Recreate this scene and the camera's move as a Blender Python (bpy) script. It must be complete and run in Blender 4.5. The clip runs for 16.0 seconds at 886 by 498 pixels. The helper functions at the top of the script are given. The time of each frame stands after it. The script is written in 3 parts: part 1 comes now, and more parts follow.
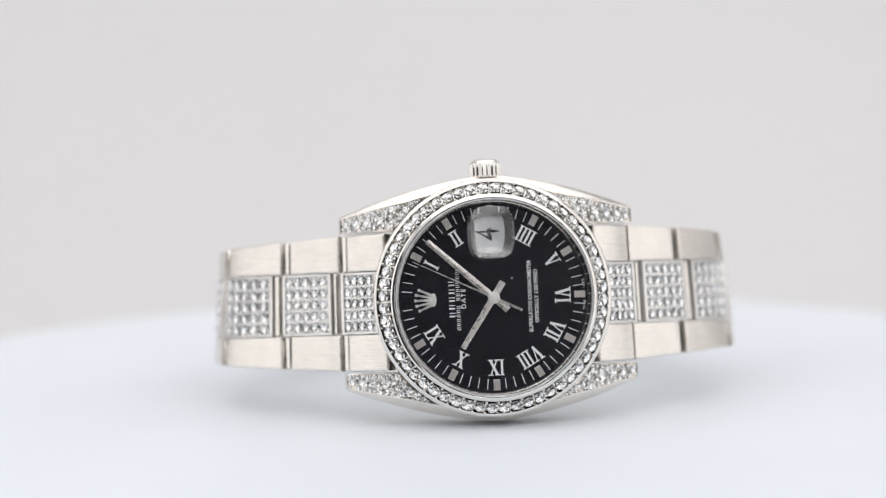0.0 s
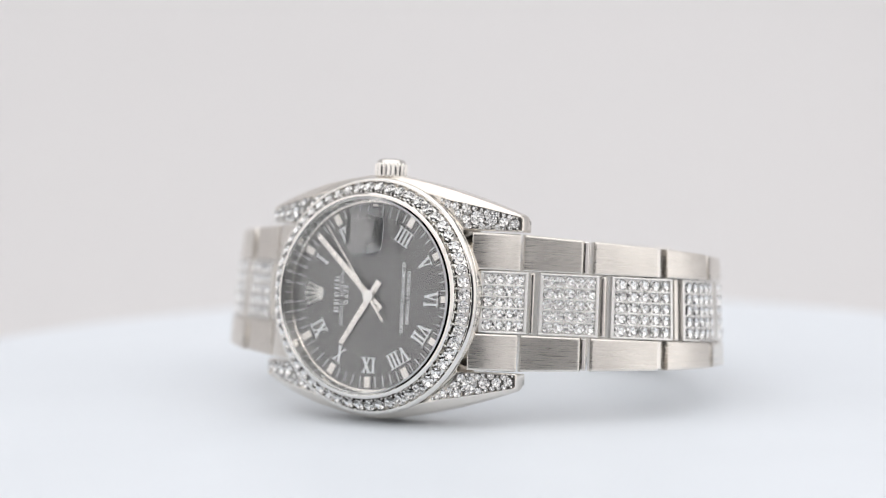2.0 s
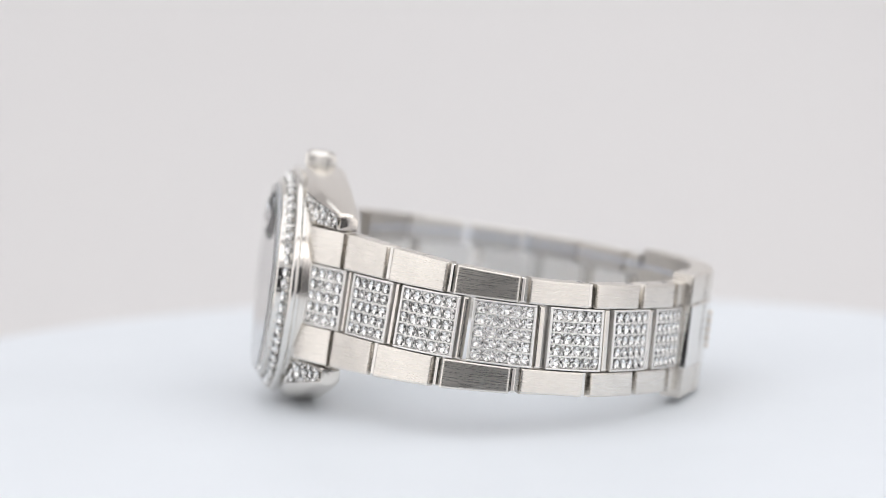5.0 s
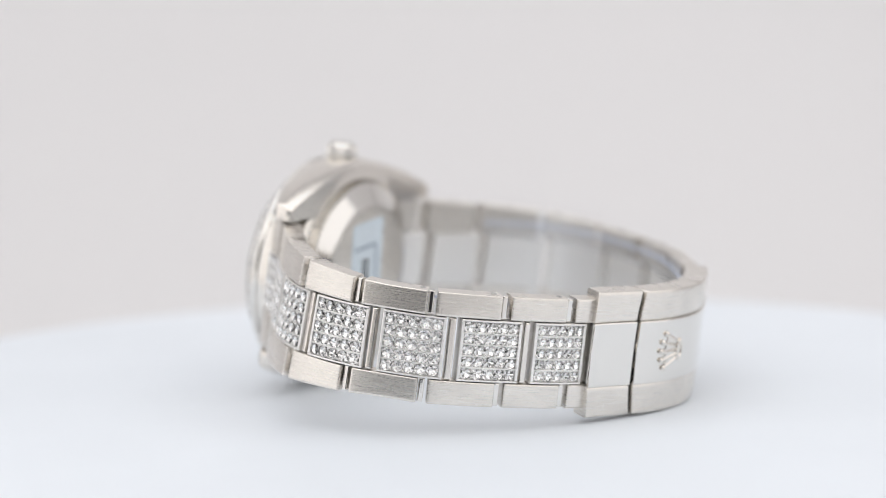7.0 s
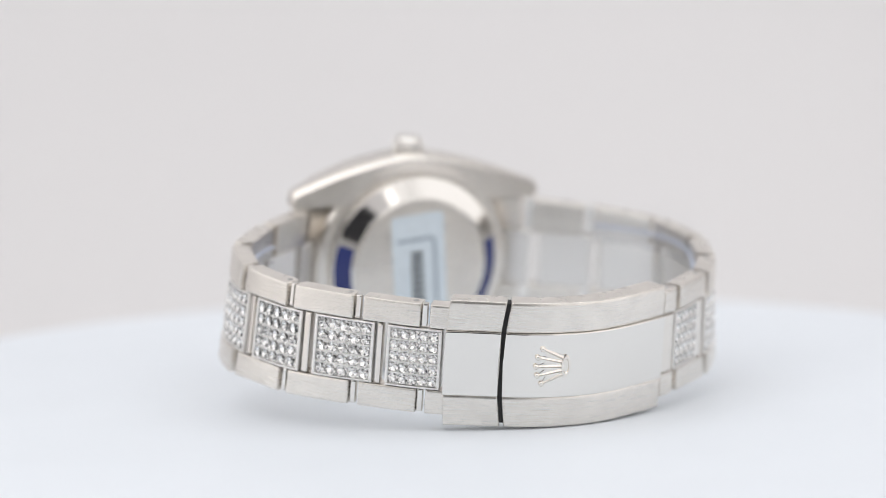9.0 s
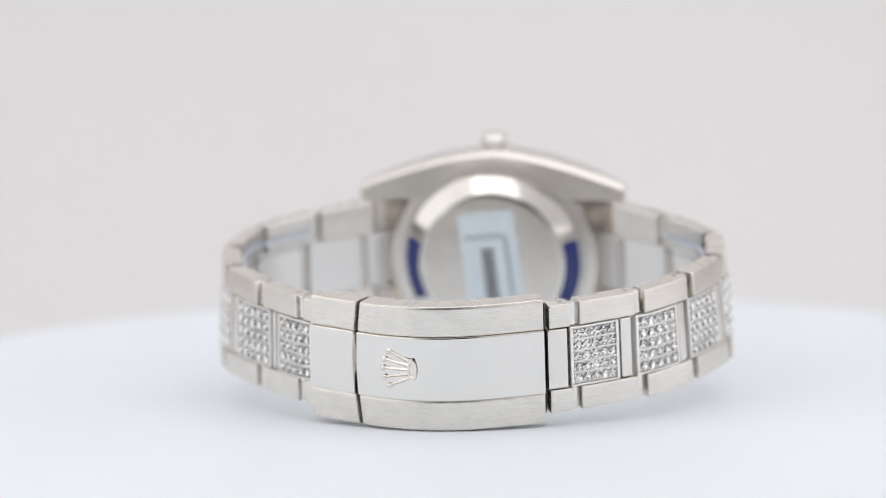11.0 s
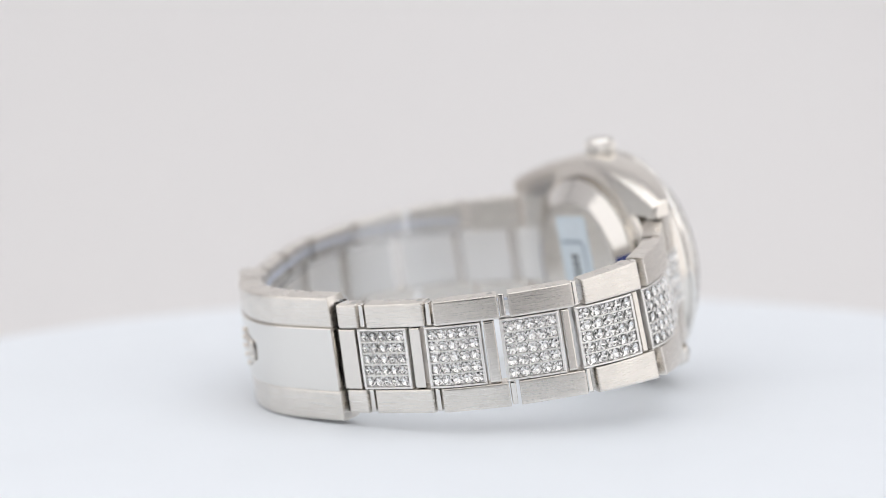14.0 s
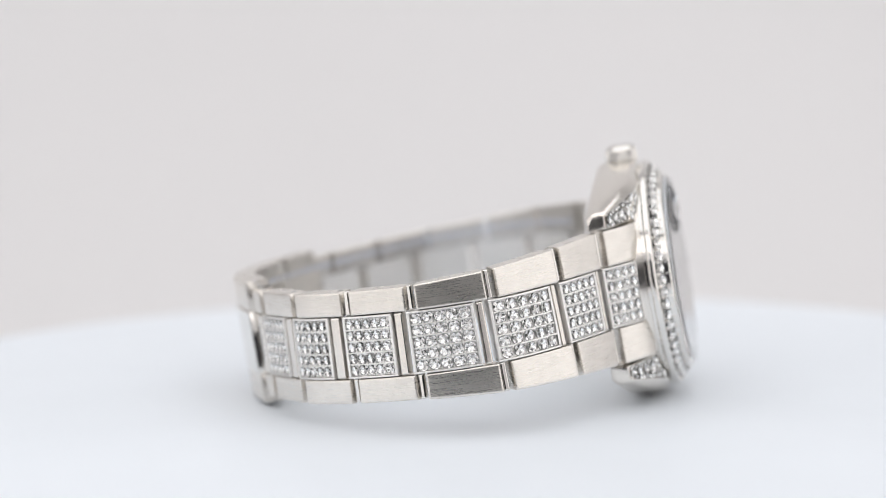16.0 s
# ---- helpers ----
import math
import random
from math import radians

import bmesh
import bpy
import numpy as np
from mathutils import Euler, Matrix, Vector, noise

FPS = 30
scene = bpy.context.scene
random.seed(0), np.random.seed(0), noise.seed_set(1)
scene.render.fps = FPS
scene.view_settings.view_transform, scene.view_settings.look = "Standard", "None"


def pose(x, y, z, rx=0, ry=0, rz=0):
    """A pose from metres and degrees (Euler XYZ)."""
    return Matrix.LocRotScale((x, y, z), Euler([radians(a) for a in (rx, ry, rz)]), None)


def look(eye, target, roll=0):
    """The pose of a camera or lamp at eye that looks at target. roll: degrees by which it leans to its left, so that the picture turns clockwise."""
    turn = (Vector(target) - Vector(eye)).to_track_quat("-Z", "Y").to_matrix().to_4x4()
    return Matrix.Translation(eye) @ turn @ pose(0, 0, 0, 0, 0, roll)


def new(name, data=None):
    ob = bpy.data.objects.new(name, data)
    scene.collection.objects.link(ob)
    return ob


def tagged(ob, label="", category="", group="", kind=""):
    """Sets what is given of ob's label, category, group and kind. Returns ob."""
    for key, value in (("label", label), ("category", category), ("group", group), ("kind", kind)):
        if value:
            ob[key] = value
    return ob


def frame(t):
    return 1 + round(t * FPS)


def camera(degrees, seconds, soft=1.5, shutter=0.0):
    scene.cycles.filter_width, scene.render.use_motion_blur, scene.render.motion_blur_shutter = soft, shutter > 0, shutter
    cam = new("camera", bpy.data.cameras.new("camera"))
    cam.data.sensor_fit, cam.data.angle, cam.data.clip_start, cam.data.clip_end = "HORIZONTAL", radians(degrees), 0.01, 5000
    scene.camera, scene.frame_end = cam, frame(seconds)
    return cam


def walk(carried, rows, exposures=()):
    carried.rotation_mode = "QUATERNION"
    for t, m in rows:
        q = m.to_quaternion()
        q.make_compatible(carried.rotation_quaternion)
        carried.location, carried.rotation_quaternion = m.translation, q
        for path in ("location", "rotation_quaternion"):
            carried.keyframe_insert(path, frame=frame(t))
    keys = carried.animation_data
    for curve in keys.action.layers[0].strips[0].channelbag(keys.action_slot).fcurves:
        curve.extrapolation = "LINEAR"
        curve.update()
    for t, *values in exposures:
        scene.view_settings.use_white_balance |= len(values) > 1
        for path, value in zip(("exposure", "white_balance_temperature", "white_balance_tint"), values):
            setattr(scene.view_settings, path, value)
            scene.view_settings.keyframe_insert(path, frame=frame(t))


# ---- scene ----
U = 0.0011                      # one drawing unit of the watch in metres

# ---- camera ----
GROUND = -19.25                  # height of the turntable's top below the axis origin, in drawing units
cam = camera(16.64, 16.0, soft=0.8)
EYE = Vector((-3.95 * U, -400.87 * U, (50.21 - GROUND) * U))
AIM = Vector((-3.95 * U, 0.0, -GROUND * U))
STAND = look(EYE, AIM, -1.06)
walk(cam, [(0, STAND), (16, STAND)])
cam.data.dof.use_dof = True
cam.data.dof.focus_distance = 0.411
cam.data.dof.aperture_fstop = 11.5

# turn of the table in degrees, second by second
TURNS = [(0, 0.15), (0.5, -8.55), (1, -17.36), (1.5, -26.52), (2, -35.49), (2.5, -44.31), (3, -53.42), 
         (3.5, -61.66), (4, -70.13), (4.5, -79.27), (5, -87.89), (5.2, -91.7), (6, -105.88), (6.7, -118.29), 
         (7.3, -128.92), (7.5, -132.45), (8, -140.93), (8.5, -150.05), (8.7, -153.71), (9.4, -166.1), (10.1, -178.49), 
         (10.8, -190.88), (11, -194.51), (11.5, -203.14), (12, -212.03), (12.5, -220.82), (13, -229.3), (13.5, -238.24), 
         (14, -246.53), (14.5, -255.05), (15, -264.09), (15.5, -272.98), (16, -282.43)]

# ---- world and lights: a light tent, dark behind the camera ----
world = bpy.data.worlds.new("studio_world")
scene.world = world
world.use_nodes = True
world.node_tree.nodes["Background"].inputs[0].default_value = (0.9, 0.95, 1.0, 1)
world.node_tree.nodes["Background"].inputs[1].default_value = 0.05


def softbox(name, eye, target, w, h, watts, colour):
    lamp = bpy.data.lights.new(name, "AREA")
    lamp.shape, lamp.size, lamp.size_y, lamp.energy, lamp.color = "RECTANGLE", w, h, watts, colour
    ob = new(name, lamp)
    ob.matrix_world = look(eye, target)
    return ob


softbox("softbox_left", (-0.62, -0.30, 0.27), (0, 0, 0.05), 1.0, 0.8, 1.4, (1.0, 0.985, 0.96))
softbox("softbox_right", (0.62, -0.30, 0.27), (0, 0, 0.05), 1.0, 0.8, 1.4, (1.0, 0.985, 0.96))
softbox("softbox_top", (0, -0.1, 1.0), (0, -0.1, 0), 1.7, 1.35, 7.7, (0.97, 0.985, 1.0))
# fill lamp, added to lift the stones and the shadow in front
softbox("fill_front", (0, -0.92, 0.68), (0, 0, 0.03), 1.2, 0.45, 2.0, (1.0, 0.99, 0.97))
scene.view_settings.exposure = 0.0

# ---- materials ----


def material(name, colour, rough=0.5, metal=0.0, **sockets):
    m = bpy.data.materials.new(name)
    m.use_nodes = True
    b = m.node_tree.nodes["Principled BSDF"]
    b.inputs["Base Color"].default_value = (*colour, 1)
    b.inputs["Roughness"].default_value = rough
    b.inputs["Metallic"].default_value = metal
    for k, v in sockets.items():
        b.inputs[k.replace("_", " ")].default_value = v
    return m


def grain(m, scale, low, high, into="Roughness", stretch=(1, 1, 1), detail=4.0, bump=0.0, distance=0.1):
    """Noise in the object's own space, into a socket and into a bump."""
    t, b = m.node_tree, m.node_tree.nodes["Principled BSDF"]
    co = t.nodes.new("ShaderNodeTexCoord")
    mp = t.nodes.new("ShaderNodeMapping")
    mp.inputs["Scale"].default_value = stretch
    nz = t.nodes.new("ShaderNodeTexNoise")
    nz.inputs["Scale"].default_value, nz.inputs["Detail"].default_value = scale, detail
    rg = t.nodes.new("ShaderNodeMapRange")
    rg.inputs["From Min"].default_value, rg.inputs["From Max"].default_value = 0.3, 0.7
    rg.inputs["To Min"].default_value, rg.inputs["To Max"].default_value = low, high
    t.links.new(co.outputs["Object"], mp.inputs[0])
    t.links.new(mp.outputs[0], nz.inputs["Vector"])
    t.links.new(nz.outputs["Fac"], rg.inputs["Value"])
    if into == "Base Color":
        mix = t.nodes.new("ShaderNodeMix")
        mix.data_type, mix.blend_type = "RGBA", "MULTIPLY"
        mix.inputs[0].default_value = 1.0
        mix.inputs[6].default_value = b.inputs["Base Color"].default_value
        t.links.new(rg.outputs[0], mix.inputs[7])
        t.links.new(mix.outputs[2], b.inputs["Base Color"])
    elif into:
        t.links.new(rg.outputs[0], b.inputs[into])
    if bump:
        bp = t.nodes.new("ShaderNodeBump")
        bp.inputs["Strength"].default_value, bp.inputs["Distance"].default_value = bump, distance
        t.links.new(nz.outputs["Fac"], bp.inputs["Height"])
        if b.inputs["Normal"].links:
            t.links.new(b.inputs["Normal"].links[0].from_socket, bp.inputs["Normal"])
        t.links.new(bp.outputs[0], b.inputs["Normal"])
    return m


STEEL = (0.79, 0.755, 0.708)
brushed = material("brushed_steel", STEEL, 0.3, 1.0)
grain(brushed, 1.0, 0.24, 0.34, stretch=(0.3, 18.0, 0.3), bump=0.01, distance=0.01)
grain(brushed, 0.35, 0.94, 1.03, into="Base Color")
satin = material("satin_steel", STEEL, 0.2, 1.0)
grain(satin, 1.0, 0.17, 0.22, stretch=(0.2, 5.0, 0.2), bump=0.012, distance=0.01)
polished = material("polished_steel", (0.79, 0.77, 0.738), 0.07, 1.0)
grain(polished, 0.8, 0.04, 0.12)
setting = material("gem_setting_steel", (0.9, 0.885, 0.865), 0.45, 1.0)
grain(setting, 2.5, 0.38, 0.55)
# darker copy of the steel, with shade put into its colour
shaded_steel = material("shadowed_pin_steel", (0.5, 0.49, 0.48), 0.3, 1.0)
grain(shaded_steel, 2.0, 0.2, 0.4)
# plain black that stands for the shade inside the clasp's gaps
gap_black = material("gap_shade_black", (0.02, 0.02, 0.02), 0.6)
gem = material("diamond", (1, 1, 1), 0.0, 0.0, Transmission_Weight=1.0, IOR=1.65)
# mirror backing added under the stones to make them return light
facet = material("mirror_backed_facets", (0.98, 0.975, 0.965), 0.12, 1.0)
sapphire = material("sapphire_crystal", (1, 1, 1), 0.0, 0.0, Transmission_Weight=1.0, IOR=1.6)
ground_glass = material("ground_glass_edge", (0.9, 0.91, 0.92), 0.35, 0.0, Transmission_Weight=0.75, IOR=1.5)
dial_black = material("black_lacquer_dial", (0.009, 0.009, 0.014), 0.1, 0.0, Specular_IOR_Level=0.9, IOR=1.62)
grain(dial_black, 0.5, 0.07, 0.12)
print_white = material("white_dial_print", (0.82, 0.84, 0.86), 0.5)
white_gold = material("applied_silver", (0.85, 0.84, 0.82), 0.4, 1.0)
hand_steel = material("hand_steel", (0.78, 0.75, 0.72), 0.4, 1.0)
grain(hand_steel, 1.2, 0.24, 0.32)
lume = material("flat_silver_mark", (0.78, 0.75, 0.72), 0.3, 1.0)
date_white = material("white_date_disc", (0.78, 0.8, 0.83), 0.5)
ink = material("black_ink", (0.015, 0.015, 0.018), 0.5)
sticker_white = material("pale_blue_paper", (0.72, 0.8, 0.86), 0.55)
grain(sticker_white, 0.6, 0.94, 1.03, into="Base Color")
sticker_grey = material("grey_blue_print", (0.33, 0.4, 0.47), 0.6)
film_blue = material("blue_protective_film", (0.035, 0.05, 0.2), 0.25)
plastic = material("clear_plastic", (0.97, 0.98, 1.0), 0.03, 0.0, Transmission_Weight=1.0, IOR=1.05)
rim_plastic = material("frosted_plastic_rim", (0.75, 0.8, 0.92), 0.35, 0.0, Transmission_Weight=0.4, IOR=1.3)
table_white = material("white_turntable_board", (0.80, 0.84, 0.89), 0.5)
grain(table_white, 14.0, 0.97, 1.02, into="Base Color", bump=0.02, distance=0.001)
edge_white = material("white_edge", (0.74, 0.77, 0.8), 0.5)
paper = material("seamless_grey_paper", (0.797, 0.784, 0.788), 0.9)
grain(paper, 2.0, 0.975, 1.015, into="Base Color")
# for the added panel that darkens what the dial reflects
camera_side_dark = material("camera_side_black", (0.03, 0.03, 0.034), 0.9)
grain(camera_side_dark, 6.0, 0.7, 1.1, into="Base Color", bump=0.3, distance=0.02)

# ---- mesh helpers ----


def mesh_of(name, bm, mat, smooth=0.6):
    bmesh.ops.recalc_face_normals(bm, faces=bm.faces)
    me = bpy.data.meshes.new(name)
    if smooth:
        for f in bm.faces:
            f.smooth = True
        for e in bm.edges:
            if len(e.link_faces) == 2 and e.calc_face_angle(0) > smooth:
                e.smooth = False
    bm.to_mesh(me)
    bm.free()
    me.materials.append(mat)
    return me


def part(name, bm, mat, parent, label="", smooth=0.6, m=None):
    ob = new(name, bm if isinstance(bm, bpy.types.Mesh) else mesh_of(name, bm, mat, smooth))
    ob.parent = parent
    if m is not None:
        ob.matrix_basis = m
    if label:
        tagged(ob, label)
    return ob


def rings(bm, loops, closed=True, caps=True):
    """Skin between loops of equal length."""
    vs = [[bm.verts.new(p) for p in lp] for lp in loops]
    n = len(vs[0])
    for a, b in zip(vs, vs[1:]):
        for i in range(n if closed else n - 1):
            j = (i + 1) % n
            bm.faces.new((a[i], a[j], b[j], b[i]))
    if caps:
        bm.faces.new(vs[0][::-1])
        bm.faces.new(vs[-1])
    return vs


def lathe(profile, steps=96, bm=None, axis="z"):
    """Closed (r, z) profile turned round the z axis."""
    bm = bm or bmesh.new()
    loops = []
    for k in range(steps):
        a = 2 * math.pi * k / steps
        loops.append([bm.verts.new((r * math.cos(a), r * math.sin(a), z)) for r, z in profile])
    n = len(profile)
    for k in range(steps):
        A, B = loops[k], loops[(k + 1) % steps]
        for i in range(n):
            j = (i + 1) % n
            if profile[i][0] < 1e-6 and profile[j][0] < 1e-6:
                continue
            bm.faces.new((A[i], A[j], B[j], B[i]))
    bmesh.ops.remove_doubles(bm, verts=bm.verts, dist=1e-5)
    return bm


def prism(bm, pts, z0, z1, bevel=0.0):
    """Upright prism over a convex outline, its top edge drawn in by bevel."""
    c = Vector((sum(p[0] for p in pts) / len(pts), sum(p[1] for p in pts) / len(pts)))

    def inset(p):
        d = c - Vector(p[:2])
        return Vector(p[:2]) + d.normalized() * min(bevel, d.length)
    loops = [[(p[0], p[1], z0) for p in pts]]
    if bevel:
        loops.append([(p[0], p[1], z1 - bevel * 0.6) for p in pts])
        loops.append([(*inset(p), z1) for p in pts])
    else:
        loops.append([(p[0], p[1], z1) for p in pts])
    rings(bm, loops)


def bar(bm, a, b, w, z0, z1, bevel=0.0, w2=None):
    """Straight bar from a to b in the plane, w wide at a and w2 at b."""
    a, b = Vector(a), Vector(b)
    n = Vector((-(b - a).y, (b - a).x)).normalized()
    w2 = w if w2 is None else w2
    prism(bm, [a - n * w / 2, b - n * w2 / 2, b + n * w2 / 2, a + n * w / 2], z0, z1, bevel)


def ball(bm, c, r, seg=10, flat=1.0):
    g = bmesh.ops.create_uvsphere(bm, u_segments=seg, v_segments=max(4, seg // 2), radius=r)
    for v in g["verts"]:
        v.co = Vector((v.co.x, v.co.y, v.co.z * flat)) + Vector(c)


# ---- studio ----


def studio():
    # seamless paper: floor, sweep and back wall in one thick sheet
    prof, R = [(-1.0, -0.12)], 0.25
    for k in range(13):
        a = math.pi / 2 * k / 12
        prof.append((0.75 - R + R * math.sin(a), -0.12 + R - R * math.cos(a)))
    prof += [(0.75, 1.3)]
    outer = [(y + 0.004, z - 0.004) for y, z in prof]
    bm = bmesh.new()
    rings(bm, [[(x, y, z) for y, z in prof + outer[::-1]] for x in (-1.0, -0.5, 0, 0.5, 1.0)])
    ob = new("backdrop", mesh_of("backdrop", bm, paper))
    tagged(ob, "pale warm grey seamless paper backdrop, out of focus", "backdrop", kind="structure")

    def slab(name, lo, hi, mat, label):
        b = bmesh.new()
        bmesh.ops.create_cube(b, size=1)
        for v in b.verts:
            v.co = Vector([lo[i] + (v.co[i] + 0.5) * (hi[i] - lo[i]) for i in range(3)])
        o = new(name, mesh_of(name, b, mat, 0))
        return tagged(o, label, name.split("_")[0], kind="structure")
    # walls and ceiling out of view, added to close the room and bounce light
    slab("wall_west", (-1.05, -1.0, -0.13), (-1.004, 0.75, 1.3), paper, "unseen pale grey wall added to close the studio")
    slab("wall_east", (1.004, -1.0, -0.13), (1.05, 0.75, 1.3), paper, "unseen pale grey wall added to close the studio")
    slab("wall_south", (-1.05, -1.06, -0.13), (1.05, -1.004, 1.3), paper, "unseen pale grey wall added to close the studio")
    # unseen black panel, added and sized so that the dial reflects darkness
    slab("curtain", (-0.62, -1.0, -0.115), (0.24, -0.97, 0.37), camera_side_dark, "unseen black panel added behind the camera to darken reflections")
    slab("ceiling", (-1.05, -1.06, 1.304), (1.05, 0.76, 1.35), paper, "unseen pale grey ceiling added to close the studio")


studio()

# ---- turntable ----


def turntable():
    r = 91.0 * U
    root = new("turntable")
    tagged(root, "round white turntable board, matt, slowly turning", "turntable")
    part("top_board", lathe([(0, 0), (r - 0.0012, 0), (r, -0.0012), (r, -0.0065), (r - 0.001, -0.0075), (0, -0.0075)], 128), table_white, root)
    part("base_drum", lathe([(0, -0.0078), (r * 0.8, -0.0078), (r * 0.82, -0.02), (r * 0.82, -0.115), (0, -0.115)], 96), edge_white, root, "white cylindrical motor base")
    return root


table = turntable()

# ---- watch: axes of the case, 12 to 6 along x, 9 to 3 along y, dial outwards along z ----
AX = Vector((0.99653, 0.08232, 0.01220))
AY = Vector((-0.02417, 0.14608, 0.98898))
AZ = AX.cross(AY).normalized()
AY = AZ.cross(AX).normalized()
ORIGIN = Vector((2.128, -25.2, -3.098 - GROUND))
BASE = Matrix(((AX.x * U, AY.x * U, AZ.x * U, ORIGIN.x * U), (AX.y * U, AY.y * U, AZ.y * U, ORIGIN.y * U),
               (AX.z * U, AY.z * U, AZ.z * U, ORIGIN.z * U), (0, 0, 0, 1)))
watch = new("wrist_watch")
tagged(watch, "diamond-set steel wrist watch with black dial, lying on its side", "watch")


def wpart(name, bm, mat, label="", smooth=0.6):
    return part(name, bm, mat, watch, label, smooth, BASE)


def cut_gem():
    """Brilliant-cut stone, one unit across, girdle at z = 0."""
    bm = bmesh.new()
    pol = lambda r, k, n, z, o=0.0: bm.verts.new((r * math.cos(2 * math.pi * (k + o) / n), r * math.sin(2 * math.pi * (k + o) / n), z))
    table_ = [pol(0.29, k, 8, 0.13) for k in range(8)]
    mid = [pol(0.41, k, 8, 0.07, 0.5) for k in range(8)]
    gir = [pol(0.5, k, 16, 0.0) for k in range(16)]
    low = [pol(0.5, k, 16, -0.03) for k in range(16)]
    pav = [pol(0.24, k, 8, -0.1 - 0.04 * (k % 2), 0.5) for k in range(8)]
    tip = bm.verts.new((0, 0, -0.185))
    bm.faces.new(table_)
    for k in range(8):
        j = (k + 1) % 8
        bm.faces.new((table_[k], mid[k], table_[j]))
        bm.faces.new((table_[j], mid[k], gir[(2 * k + 2) % 16], mid[j]))
        bm.faces.new((mid[k], gir[2 * k], gir[2 * k + 1]))
        bm.faces.new((mid[k], gir[2 * k + 1], gir[(2 * k + 2) % 16]))
        bm.faces.new((pav[k], low[2 * k + 1], low[2 * k]))
        bm.faces.new((pav[k], low[(2 * k + 2) % 16], low[2 * k + 1]))
        bm.faces.new((tip, pav[j], low[(2 * k + 2) % 16], pav[k]))
    for k in range(16):
        j = (k + 1) % 16
        bm.faces.new((gir[k], low[k], low[j], gir[j]))
    # the lower facets get the added mirror backing
    for f in bm.faces:
        if min(v.co.z for v in f.verts) < -0.08:
            f.material_index = 1
    me = mesh_of("diamond", bm, gem, 0)
    me.materials.append(facet)
    return me


GEM = cut_gem()
rng = random.Random(4)


def stone(parent, p, n, size):
    """One stone at p with its table towards n, a little askew."""
    n = (Vector(n).normalized() + Vector((rng.uniform(-1, 1), rng.uniform(-1, 1), rng.uniform(-1, 1))) * 0.13).normalized()
    q = n.to_track_quat("Z", "Y").to_matrix().to_4x4()
    m = Matrix.Translation(p) @ q @ pose(0, 0, 0, 0, 0, rng.uniform(0, 45)) @ Matrix.Scale(size * rng.uniform(0.96, 1.03), 4)
    return part("diamond", GEM, gem, parent, m=m)


# ---- case ----
RC = 15.48                      # half width of the middle case


def y_out(x):
    x = abs(x)
    if x < 3:
        return math.sqrt(RC ** 2 - x * x)
    k = (x - 3) / 15.6
    return 15.19 - 2.3 * k - 2.0 * k ** 1.9


def y_in(x):
    x = abs(x)
    return max(8.85, math.sqrt(max(0.0, 13.2 ** 2 - x * x)))


def z_top(x):
    k = max(0.0, (abs(x) - 8.0) / 10.6)
    return -0.7 - 3.9 * k ** 1.5


def chamfer(x):
    """Width of the polished slope that runs along the outside of each lug."""
    k = min(1.0, max(0.0, (18.6 - abs(x)) / 8.5))
    return 0.12 + 1.0 * k ** 0.8


def z_bottom(x):
    k = max(0.0, (abs(x) - 4) / 14.6)
    return -6.3 - 0.75 * k ** 1.2


